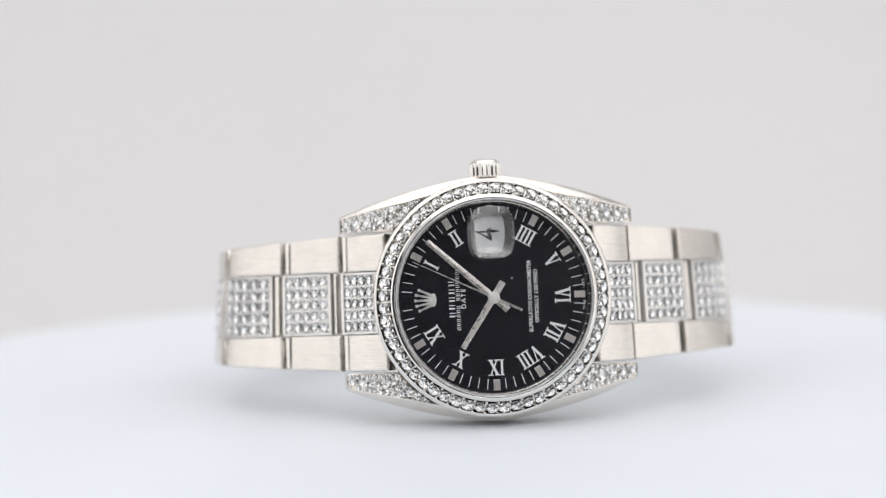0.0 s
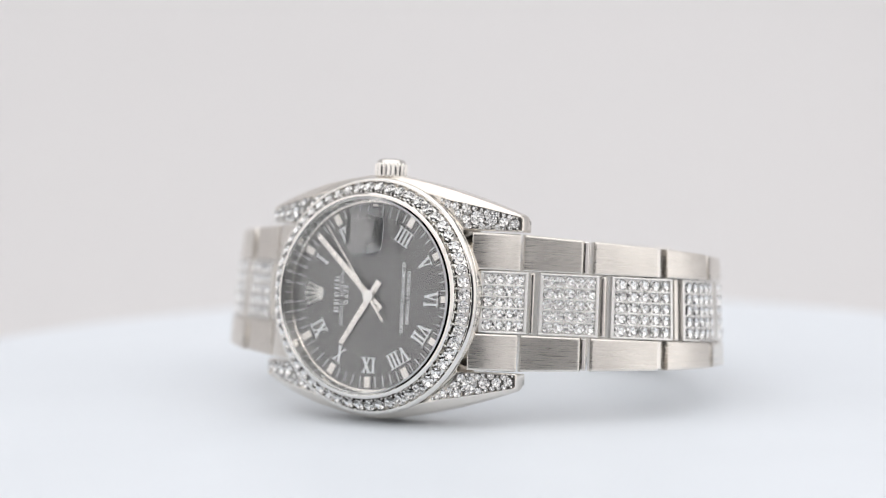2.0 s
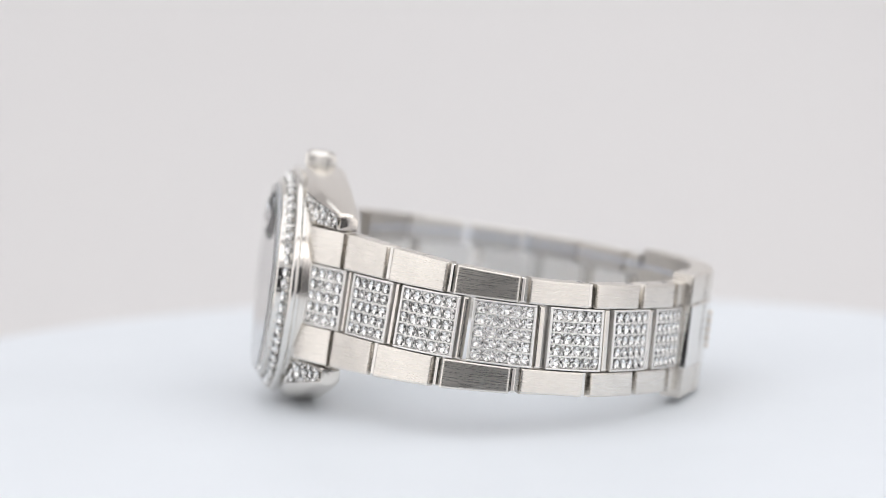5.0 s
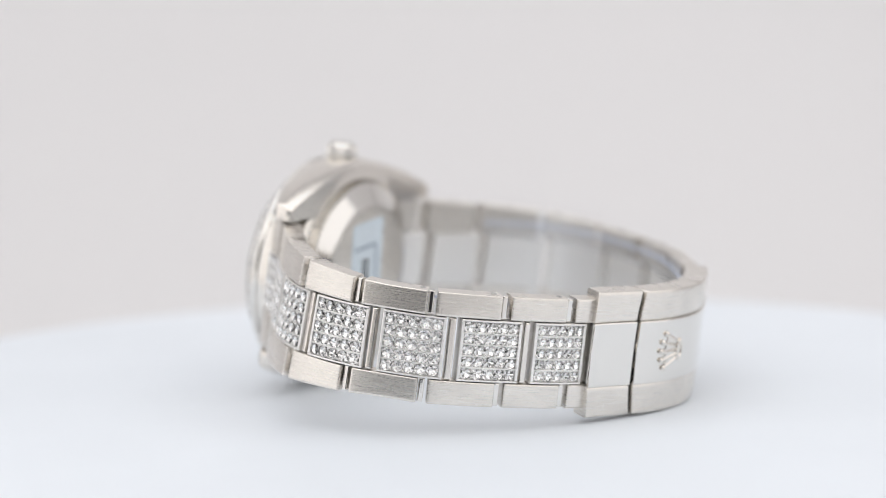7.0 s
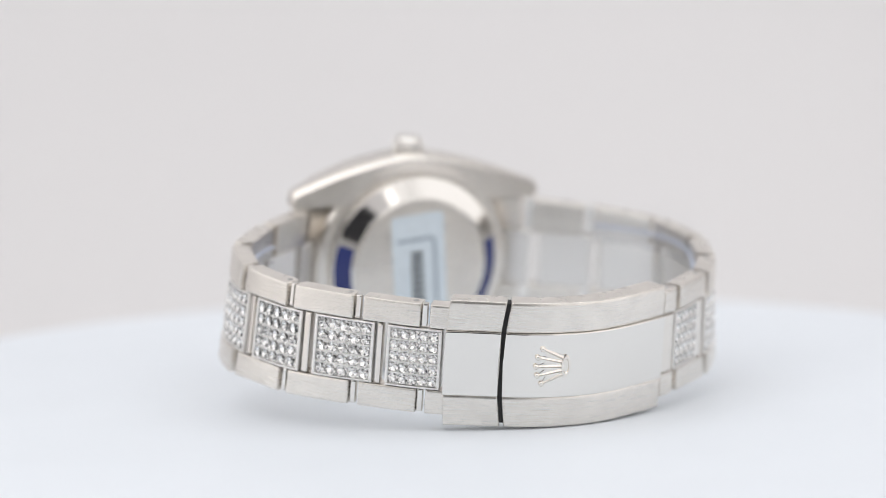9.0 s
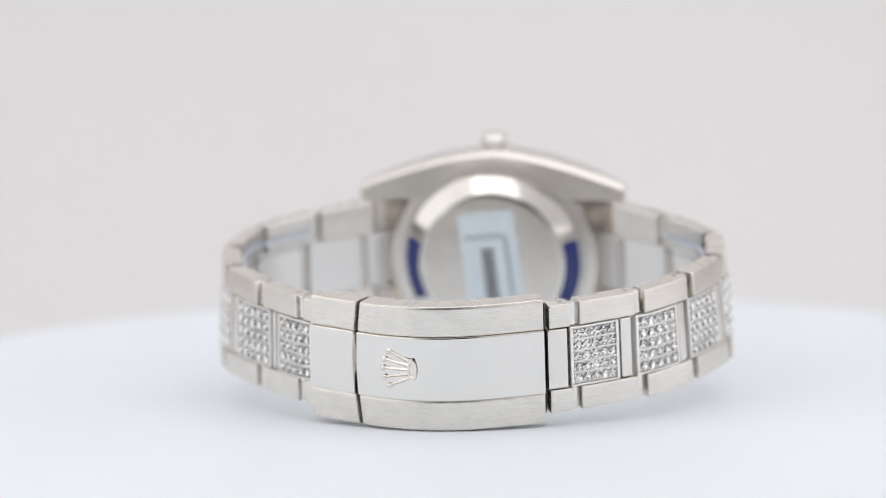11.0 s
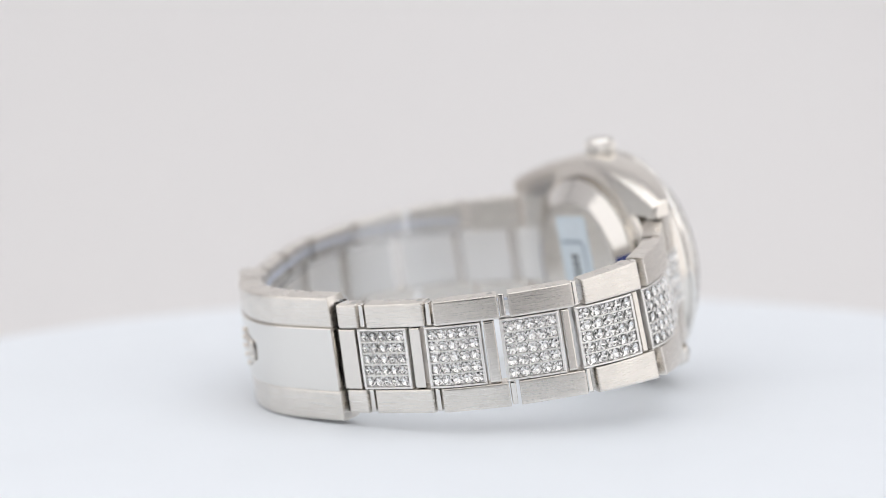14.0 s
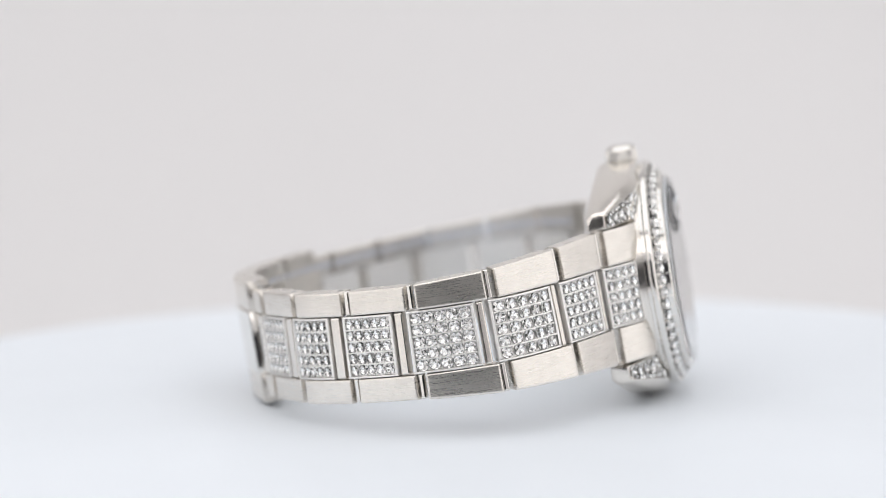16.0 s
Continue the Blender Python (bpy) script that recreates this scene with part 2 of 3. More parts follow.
def watch_case():
    bm = bmesh.new()
    xs = [-18.6, -18.5, -18.3] + [-18.2 + 36.4 * k / 72 for k in range(73)] + [18.3, 18.5, 18.6]
    for sgn in (1, -1):
        loops = []
        for x in xs:
            e = max(0.0, (abs(x) - 18.3) / 0.3) ** 2 * 0.25
            a, b, t, d = y_in(x) + e * 0.4, y_out(x) - e, z_top(x) - e, z_bottom(x) + e
            w = b - a
            g = min(0.1, w * 0.08)
            dp = 0.3 if abs(x) < 18.35 else 0.0
            c = min(chamfer(x), w * 0.5)
            f = b - c
            sec = [(a, d), (a, t - 0.12), (a + 0.1, t), (a + g + 0.05, t), (a + g + 0.1, t - dp), (f - 0.22, t - dp),
                   (f - 0.16, t - 0.02), (f - 0.02, t - 0.02), (f + 0.04, t - 0.06), (b - 0.06, t - 0.06 - 0.75 * c), (b, t - 0.2 - 0.75 * c),
                   (b + 0.04, (t + d) / 2), (b - 0.08, d + 0.7), (b - 0.6, d)]
            loops.append([(x, sgn * y, z) for y, z in sec])
        rings(bm, loops)
    lathe([(12.4, -0.9), (14.6, -0.9), (14.75, -1.05), (14.75, -5.9), (14.3, -6.4), (11.0, -6.6), (11.0, -4.5), (12.4, -4.0)], 96, bm)
    case = wpart("case", bm, satin, "polished steel middle case with four gem-set lugs")
    # lug stones: a row of large ones, then ever smaller ones in the room that is left
    def field(x):
        return max(y_in(x), math.sqrt(max(0.0, 15.1 ** 2 - x * x))) + 0.15, y_out(x) - min(chamfer(x), (y_out(x) - y_in(x)) * 0.5) - 0.2
    pick = random.Random(11)
    beads = bmesh.new()
    for sx in (1, -1):
        for sy in (1, -1):
            done = []
            want = [(17.75, 0.5, 1.05), (16.5, 0.5, 1.15), (15.1, 0.5, 1.35), (13.45, 0.5, 1.7), (12.0, 0.85, 1.05)]
            for x, f, size in want:
                lo, hi = field(x)
                done.append((x, lo + (hi - lo) * f, size))
            for size, tries in ((1.0, 500), (0.8, 700), (0.62, 900), (0.48, 900), (0.3, 900)):
                for _ in range(tries):
                    x = pick.uniform(6.2, 18.15)
                    lo, hi = field(x)
                    if hi - lo < size * 0.75:
                        continue
                    y = pick.uniform(lo + size * 0.38, max(lo + size * 0.38, hi - size * 0.38))
                    if all(math.hypot(x - a, y - b) > (size + c) * 0.47 for a, b, c in done):
                        done.append((x, y, size))
            for x, y, size in done:
                slope = (z_top(x + 0.1) - z_top(x - 0.1)) / 0.2
                if size < 0.35:
                    ball(beads, (sx * x, sy * y, z_top(x) - 0.12), 0.15, 6)
                else:
                    stone(case, (sx * x, sy * y, z_top(x) + 0.02 - 0.1 * (size < 0.9)), (-slope * sx, 0.05 * sy, 1), size * 1.07)
    tagged(part("bead_setting", beads, setting, case), kind="stuff")
    return case


watch_case()


def watch_bezel():
    prof = [(12.45, -1.3), (12.45, 2.05), (12.55, 2.15), (12.8, 2.1), (12.98, 1.9), (13.06, 1.1), (14.5, -0.1), (14.54, 0.38),
            (14.75, 0.34), (14.92, 0.2), (15.0, 0.0), (15.0, -0.35), (14.9, -0.55), (14.7, -0.62), (14.7, -1.3)]
    bz = wpart("bezel", lathe(prof, 128), polished, "polished steel bezel set with a ring of round diamonds")
    n = 56
    for k in range(n):
        a = 2 * math.pi * (k + 0.5) / n
        c, s = math.cos(a), math.sin(a)
        stone(bz, (13.82 * c, 13.82 * s, 0.98), (0.7 * c, 0.7 * s, 1), 1.52)
    bm = bmesh.new()
    for k in range(n):
        a = 2 * math.pi * k / n
        for r, z in ((13.16, 1.6), (14.5, 0.36)):
            ball(bm, (r * math.cos(a), r * math.sin(a), z), 0.15, 6)
    tagged(part("bead_setting", bm, setting, bz), kind="stuff")


watch_bezel()


def inner_parts():
    ring = lathe([(11.86, -0.4), (11.86, 0.03), (12.02, 0.04), (12.16, 1.75), (12.43, 1.75), (12.43, -0.6), (11.86, -0.6)], 128)
    rh = wpart("inner_ring", ring, polished, "polished steel ring between dial and crystal")
    # reflection of the dial's minute marks, drawn on the ring as white bars
    tick = bmesh.new()
    bar(tick, (12.1, 0), (13.4, 0), 0.07, 0, 0.02)
    tm = mesh_of("mark_reflection", tick, print_white, 0)
    for k in range(60):
        m = pose(0, 0, 0, 0, 0, 6 * k) @ Matrix.Translation((12.02, 0, 0.04)) @ pose(0, 0, 0, 0, -85.3, 0) @ Matrix.Translation((-12.02, 0, 0.003))
        part("mark_reflection", tm, print_white, rh, m=m)
    # crystal: flat top with a ground bevel
    cr = lathe([(0, 1.8), (12.4, 1.8), (12.4, 2.45), (12.2, 2.65), (0, 2.65)], 128)
    for f in cr.faces:
        z = [v.co.z for v in f.verts]
        if max(z) - min(z) > 0.1 and min(v.co.xy.length for v in f.verts) > 12.1 and abs(max(z) - 2.65) < 0.01:
            f.material_index = 1
    crystal = wpart("crystal", cr, sapphire, "clear flat sapphire crystal")
    crystal.data.materials.append(ground_glass)
    crystal.visible_shadow = False
    # magnifier over the date
    bm = bmesh.new()
    out = []
    for k in range(48):
        a = 2 * math.pi * k / 48
        c, s = math.cos(a), math.sin(a)
        e = 4.0
        out.append((2.75 * math.copysign(abs(c) ** (2 / e), c), 3.25 * math.copysign(abs(s) ** (2 / 2.9), s)))
    loops = [[(x, 8.15 + y, 2.66) for x, y in out], [(x, 8.15 + y, 2.8) for x, y in out]]
    for f in (0.94, 0.85, 0.7, 0.5, 0.25, 0.08):
        loops.append([(x * f, 8.15 + y * f, 2.8 + 0.8 * (1 - f * f)) for x, y in out])
    rings(bm, loops)
    lens = part("magnifier_lens", bm, sapphire, crystal, "domed clear magnifier over the date")
    lens.visible_shadow = False
    return crystal


inner_parts()


def clock(a, r):
    """Point on the dial at a degrees from 12, clockwise, r from the middle."""
    return Vector((-math.cos(radians(a)) * r, math.sin(radians(a)) * r))


def facing(a, r, z=0.0):
    """Frame at a dial position: y outwards, x clockwise."""
    o, c = clock(a, 1), clock(a + 90, 1)
    p = clock(a, r)
    return Matrix(((c.x, o.x, 0, p.x), (c.y, o.y, 0, p.y), (0, 0, 1, z), (0, 0, 0, 1))) @ Matrix.Diagonal((1, 1, 1, 1))


def numeral(text):
    """Serif Roman numeral, 2 units tall, centred."""
    bm = bmesh.new()
    h, z1 = 0.93, 0.09
    widths = {"I": 0.42, "V": 1.25, "X": 1.3}
    gap = 0.16
    total = sum(widths[c] for c in text) + gap * (len(text) - 1)
    x = -total / 2
    for c in text:
        w = widths[c]
        m = x + w / 2
        if c == "I":
            bar(bm, (m, -h), (m, h), 0.27, 0, z1)
            for y in (-h, h):
                bar(bm, (m - 0.3, y), (m + 0.3, y), 0.12, 0, z1 + 0.004)
        elif c == "V":
            bar(bm, (x + 0.22, h), (m + 0.06, -h), 0.31, 0, z1)
            bar(bm, (x + w - 0.2, h), (m + 0.02, -h), 0.15, 0, z1 + 0.003)
            bar(bm, (x - 0.1, h), (x + 0.56, h), 0.12, 0, z1 + 0.006)
            bar(bm, (x + w - 0.5, h), (x + w + 0.08, h), 0.12, 0, z1 + 0.006)
        else:
            bar(bm, (x + 0.22, h), (x + w - 0.22, -h), 0.31, 0, z1)
            bar(bm, (x + w - 0.24, h), (x + 0.24, -h), 0.15, 0, z1 + 0.003)
            for y in (-h, h):
                bar(bm, (x - 0.08, y), (x + 0.54, y), 0.12, 0, z1 + 0.006)
                bar(bm, (x + w - 0.54, y), (x + w + 0.08, y), 0.12, 0, z1 + 0.006)
        x += w + gap
    return mesh_of("numeral", bm, print_white, 0)


def lettering(name, text, size, mat, parent, m, spacing=1.0, label="", bold=0.0):
    cu = bpy.data.curves.new(name, "FONT")
    cu.body, cu.size, cu.align_x, cu.align_y, cu.space_character = text, size, "CENTER", "CENTER", spacing
    cu.extrude, cu.offset = 0.015, bold
    tmp = new("tmp_text", cu)
    bpy.context.view_layer.update()
    me = bpy.data.meshes.new_from_object(tmp.evaluated_get(bpy.context.evaluated_depsgraph_get()))
    bpy.data.objects.remove(tmp)
    me.materials.clear()
    me.materials.append(mat)
    return part(name, me, mat, parent, label, m=m)


def emblem(h, thick, web=0.0):
    """Plain five-pointed emblem: ridged spikes with balls over an oval ring, with a plate behind them where web is given."""
    bm = bmesh.new()
    tips = []
    for k in range(5):
        a = radians(-36 + 18 * k)
        tip = Vector((math.sin(a) * h * 0.88, -h * 0.5 + math.cos(a) * h * 0.98))
        tips.append(tip)
        base = Vector(((k - 2) * h * 0.12, -h * 0.34))
        n = Vector((-(tip - base).y, (tip - base).x)).normalized()
        w0, w1 = h * 0.075, h * 0.042
        lo = [base - n * w0, base + n * w0, tip + n * w1, tip - n * w1]
        v = [bm.verts.new((*p, 0)) for p in lo] + [bm.verts.new((*base, thick * 1.3)), bm.verts.new((*tip, thick))]
        for f in ((0, 3, 2, 1), (0, 1, 4), (2, 3, 5), (1, 2, 5, 4), (3, 0, 4, 5)):
            bm.faces.new([v[i] for i in f])
        ball(bm, (*tip, thick * 0.6), h * 0.085, 12, 0.8)
    if web:
        out = [(-h * 0.3, -h * 0.5), (h * 0.3, -h * 0.5)]
        for k in range(4, -1, -1):
            out.append(tuple(tips[k] * 0.93))
            if k:
                m = (tips[k] + tips[k - 1]) / 2
                out.append((m.x * 0.78, m.y * 0.5))
        lo, hi = [bm.verts.new((*p, 0)) for p in out], [bm.verts.new((*p, web)) for p in out]
        mid_lo, mid_hi = bm.verts.new((0, -h * 0.3, 0)), bm.verts.new((0, -h * 0.3, web))
        for i in range(len(out)):
            j = (i + 1) % len(out)
            bm.faces.new((lo[i], lo[j], hi[j], hi[i]))
            bm.faces.new((lo[j], lo[i], mid_lo))
            bm.faces.new((hi[i], hi[j], mid_hi))
    oval = lambda f, z: [(math.cos(2 * math.pi * k / 24) * h * 0.34 * f, -h * 0.42 + math.sin(2 * math.pi * k / 24) * h * 0.14 * f, z) for k in range(24)]
    rings(bm, [oval(1, 0), oval(1, thick * 1.1), oval(0.85, thick * 1.4), oval(0.65, thick * 1.3), oval(0.55, thick * 0.5)])
    return bm


def watch_dial():
    # plate with a real opening at 3 for the date
    bm = bmesh.new()
    n = 96
    win = []
    for k in range(n):
        a = 2 * math.pi * (k + 0.5) / n
        c, s = math.cos(a), math.sin(a)
        f = min(1.25 / max(abs(c), 1e-6), 1.75 / max(abs(s), 1e-6))
        win.append((c * f, 7.95 + s * f))
    rim = [(11.85 * math.cos(2 * math.pi * (k + 0.5) / n), 11.85 * math.sin(2 * math.pi * (k + 0.5) / n)) for k in range(n)]
    loops = [[(x, y, -0.35) for x, y in win], [(x, y, 0) for x, y in win], [(x, y, 0) for x, y in rim], [(x, y, -0.35) for x, y in rim]]
    vs = rings(bm, loops, caps=False)
    dial = wpart("dial", bm, dial_black, "glossy black dial with white Roman numerals")
    bm = bmesh.new()
    prism(bm, [(-2.6, 5.3), (2.6, 5.3), (2.6, 10.6), (-2.6, 10.6)], -1.1, -0.7)
    disc = wpart("date_disc", bm, date_white, "white date disc under the opening")
    lettering("date_number", "4", 2.5, ink, disc, facing(0, 0) @ Matrix.Translation((8.05, 0, -0.67)), bold=0.0)
    marks = {"I": 30, "II": 60, "IIII": 120, "V": 150, "VI": 180, "VII": 210, "VIII": 240, "IX": 270, "X": 300, "XI": 330}
    for text, a in marks.items():
        part("numeral", numeral(text), print_white, dial, m=facing(a, 8.75, 0.004))
    b1 = bmesh.new()
    bar(b1, (0, -0.75), (0, 0.55), 0.1, 0, 0.02)
    minute = mesh_of("minute_mark", b1, print_white, 0)
    b2 = bmesh.new()
    prism(b2, [(-0.42, -0.68), (0.42, -0.68), (0.42, 0.68), (-0.42, 0.68)], 0, 0.16, 0.05)
    hour = mesh_of("hour_mark", b2, lume, 0)
    for k in range(60):
        if k % 5:
            part("minute_mark", minute, print_white, dial, m=facing(6 * k, 10.95, 0.004))
        elif k not in (0, 15):
            part("hour_mark", hour, lume, dial, m=facing(6 * k, 10.9, 0.004))
    b3 = bmesh.new()
    prism(b3, [(-0.35, -0.2), (0.35, -0.2), (0.35, 0.2), (-0.35, 0.2)], 0, 0.12, 0.05)
    part("hour_mark", b3, lume, dial, m=facing(90, 11.4, 0.004))
    part("emblem", emblem(2.5, 0.16), white_gold, dial, "raised silver emblem at twelve", m=facing(0, 8.55, 0.004))
    # maker's words as plain bars
    b4 = bmesh.new()
    for k in range(5):
        x = -1.95 + 0.975 * k
        prism(b4, [(x - 0.3, -0.36), (x - 0.1, -0.36), (x - 0.1, 0.36), (x - 0.3, 0.36)], 0, 0.02)
        prism(b4, [(x + 0.14, -0.36), (x + 0.26, -0.36), (x + 0.26, 0.36), (x + 0.14, 0.36)], 0, 0.02)
    part("printed_bar", b4, print_white, dial, m=facing(0, 5.2, 0.004))
    b5 = bmesh.new()
    for k in range(15):
        x = -3.7 + 0.53 * k
        if k != 6:
            prism(b5, [(x - 0.17, -0.25), (x - 0.07, -0.25), (x - 0.07, 0.25), (x - 0.17, 0.25)], 0, 0.02)
            prism(b5, [(x + 0.07, -0.25), (x + 0.15, -0.25), (x + 0.15, 0.25), (x + 0.07, 0.25)], 0, 0.02)
    part("printed_bar", b5, print_white, dial, m=facing(0, 4.42, 0.004))
    lettering("printed_text", "DATE", 0.82, print_white, dial, facing(0, 3.72, 0.02), 1.35, bold=0.012)
    lettering("printed_text", "SUPERLATIVE CHRONOMETER", 0.66, print_white, dial, facing(0, 0) @ Matrix.Translation((0, -4.65, 0.02)), bold=0.012)
    lettering("printed_text", "OFFICIALLY CERTIFIED", 0.66, print_white, dial, facing(0, 0) @ Matrix.Translation((0, -5.45, 0.02)), bold=0.012)
    lettering("printed_text", "SWISS", 0.42, print_white, dial, facing(0, 0) @ Matrix.Translation((-1.35, -11.45, 0.02)) @ pose(0, 0, 0, 0, 0, -7))
    lettering("printed_text", "MADE", 0.42, print_white, dial, facing(0, 0) @ Matrix.Translation((1.35, -11.45, 0.02)) @ pose(0, 0, 0, 0, 0, 7))


watch_dial()


def watch_pointers():
    def hand(name, a, length, tail, w, z, label):
        bm = bmesh.new()
        # ridged baton
        for y0, y1, w0, w1 in ((0, length, w, w * 0.8), (0, -tail, w, w)):
            lo = [(-w0 / 2, y0, z), (w0 / 2, y0, z), (w1 / 2, y1, z), (-w1 / 2, y1, z)]
            top = [(0, y0, z + 0.06), (0, y1, z + 0.06)]
            v = [bm.verts.new(p) for p in lo + top]
            for f in ((0, 1, 2, 3), (0, 4, 5, 3), (1, 2, 5, 4), (0, 1, 4), (2, 3, 5)):
                bm.faces.new([v[i] for i in f])
        h = wpart(name, bm, hand_steel, label, 0)
        h.matrix_basis = BASE @ facing(a, 0)
        return h
    hand("hour_hand", 303.5, 7.45, 2.3, 0.85, 0.35, "faceted steel hour hand")
    minute = hand("minute_hand", 42.4, 10.9, 2.4, 0.85, 0.6, "faceted steel minute hand")
    bm = bmesh.new()
    bar(bm, (0, -3.9), (0, 11.1), 0.3, 0.86, 0.93, 0.02, 0.1)
    s = wpart("second_hand", bm, hand_steel, "thin steel second hand", 0)
    s.matrix_basis = BASE @ facing(26.0, 0)
    wpart("hand_hub", lathe([(0, 0.3), (0.62, 0.3), (0.62, 0.95), (0.75, 0.95), (0.75, 1.0), (0.5, 1.06), (0.28, 1.02), (0.2, 1.06), (0, 1.06)], 32), white_gold, "round steel hub")
    return minute, s


minute_hand, second_hand = watch_pointers()
dust = bmesh.new()
ball(dust, (2.45, 2.35, 0.06), 0.09, 6)
wpart("dust_speck", dust, print_white, "tiny white speck on the dial")


def winding_crown():
    bm = bmesh.new()
    n, loops = 96, []
    for y, r, f in ((14.4, 1.5, 0), (15.2, 1.5, 0), (15.22, 1.95, 0.5), (15.45, 2.08, 1), (16.75, 2.08, 1), (16.95, 1.98, 0.6), (17.0, 1.85, 0), (17.25, 1.75, 0), (17.45, 1.45, 0), (17.55, 0.9, 0), (17.57, 0.2, 0)):
        lp = []
        for k in range(n):
            a = 2 * math.pi * k / n
            rr = r - f * 0.17 * (0.5 + 0.5 * math.cos(a * 24)) ** 0.6
            lp.append((rr * math.cos(a), y, -2.95 + rr * math.sin(a)))
        loops.append(lp)
    rings(bm, loops)
    wpart("winding_crown", bm, polished, "fluted polished steel winding crown", 0.7)


winding_crown()


def case_back():
    bm = lathe([(0, -8.75), (9.9, -8.75), (10.3, -8.6), (12.2, -7.3), (12.5, -7.2), (12.6, -6.7), (12.6, -6.4), (0, -6.4)], 128)
    back = wpart("case_back", bm, polished, "polished steel case back with a paper sticker")
    bm = bmesh.new()
    for k in range(90):
        a = 2 * math.pi * k / 90
        bar(bm, (12.35 * math.cos(a), 12.35 * math.sin(a)), (12.9 * math.cos(a), 12.9 * math.sin(a)), 0.3, -7.2, -6.6)
    part("fluted_ring", bm, satin, back, smooth=0)
    part("back_plate", lathe([(0, -8.6), (9.7, -8.6), (9.7, -8.752), (9.6, -8.755), (0, -8.755)], 96), brushed, back, "brushed flat plate of the case back")
    # slightly turned sticker with a printed frame and an unreadable line
    turn = Matrix.Translation((0.0, 0.0, -8.76)) @ pose(0, 0, 0, 0, 180, 0) @ pose(0, 0, 0, 0, 0, 6)
    bm = bmesh.new()
    out = []
    for cx, cy, a0 in ((3.3, 7.0, 0), (-3.3, 7.0, 90), (-3.3, -8.0, 180), (3.3, -8.0, 270)):
        for k in range(5):
            a = radians(a0 + 22.5 * k)
            out.append((cx + 0.7 * math.cos(a), cy + 0.7 * math.sin(a)))
    prism(bm, out, 0, 0.08)
    st = part("sticker", bm, sticker_white, watch, "pale blue-white paper sticker with grey print", m=BASE @ turn)
    bm = bmesh.new()
    bar(bm, (-3.2, 4.1), (1.9, 4.1), 0.5, 0.08, 0.1)
    bar(bm, (2.4, 3.6), (2.4, -7), 0.5, 0.08, 0.1)
    bar(bm, (1.9, 4.1), (2.4, 3.6), 0.5, 0.08, 0.102)
    part("printed_frame", bm, sticker_grey, st)
    for k in range(9):
        bm = bmesh.new()
        y = 2.0 - 0.95 * k
        bar(bm, (-1.25, y), (0.55, y), 0.62, 0.08, 0.1)
        part("printed_bar", bm, ink, st)

    def arc_film(a0, a1, r0, z0, r1, z1, mat, label):
        b = bmesh.new()
        loops = []
        for k in range(17):
            a = radians(a0 + (a1 - a0) * k / 16)
            c, s = math.cos(a), math.sin(a)
            loops.append([(r0 * c, r0 * s, z0), (r1 * c, r1 * s, z1), (r1 * c, r1 * s, z1 - 0.06), (r0 * c, r0 * s, z0 - 0.06)])
        rings(b, loops)
        part("protective_film", b, mat, back, label)
    arc_film(163, 208, 10.35, -8.6, 12.3, -7.28, film_blue, "strip of dark blue protective film")
    arc_film(-27, 17, 10.35, -8.6, 12.3, -7.28, film_blue, "strip of dark blue protective film")
    return back


case_back()

# ---- bracelet: outer line of the links in the x, z plane, from 6 o'clock round to 12 ----
OUTLINE = [(12.6, -1.3), (14.8, -2.15), (16.6, -3.7), (18.2, -5.55), (22.0, -8.1), (25.4, -10.6), (29.6, -14.2), (32.2, -17.9), (33.8, -22.1), (34.05, -27.2),
           (33.0, -31.9), (31.2, -36.4), (28.3, -40.2), (24.8, -43.6), (18.2, -49.3), (9.7, -54.6), (3.0, -56.6), (-4.0, -56.3), (-13.2, -52.6),
           (-17.4, -50.3), (-25.0, -44.8), (-28.3, -41.0), (-30.7, -36.9), (-33.0, -32.0), (-34.0, -28.0), (-34.2, -23.0), (-32.7, -17.8), (-29.9, -13.9),
           (-25.5, -10.3), (-22.0, -7.9), (-18.2, -5.5), (-16.6, -3.7), (-14.8, -2.15), (-12.6, -1.3)]


def spline(keys, n=40):
    pts = []
    k = [Vector(p) for p in keys]
    k = [2 * k[0] - k[1]] + k + [2 * k[-1] - k[-2]]
    for i in range(1, len(k) - 2):
        for j in range(n):
            t = j / n
            a, b, c, d = k[i - 1:i + 3]
            pts.append(0.5 * (2 * b + (c - a) * t + (2 * a - 5 * b + 4 * c - d) * t * t + (3 * b - a - 3 * c + d) * t ** 3))
    pts.append(k[-2])
    return pts


LINE = spline(OUTLINE)
ARC = [0.0]
for p_, q_ in zip(LINE, LINE[1:]):
    ARC.append(ARC[-1] + (q_ - p_).length)
TOTAL = ARC[-1]


def on_line(s):
    i = min(max(int(np.searchsorted(ARC, s)) - 1, 0), len(LINE) - 2)
    f = (s - ARC[i]) / (ARC[i + 1] - ARC[i])
    p = LINE[i].lerp(LINE[i + 1], f)
    a, b = LINE[max(i - 6, 0)], LINE[min(i + 7, len(LINE) - 1)]
    t = (b - a).normalized()
    return p, t, Vector((-t.y, t.x))


def arc_at(x, z):
    return ARC[min(range(len(LINE)), key=lambda i: (LINE[i] - Vector((x, z))).length)]


def bulge(s):
    """Sideways drift of the bracelet and its half width."""
    u = s / TOTAL
    drift = 0.35 * max(0.0, min(1.0, (u - 0.36) / 0.16)) * max(0.0, min(1.0, (0.97 - u) / 0.2))
    e = min(s, TOTAL - s)
    half = 8.6 - 1.6 * min(1.0, max(0.0, e - 7) / 32)
    return drift, half


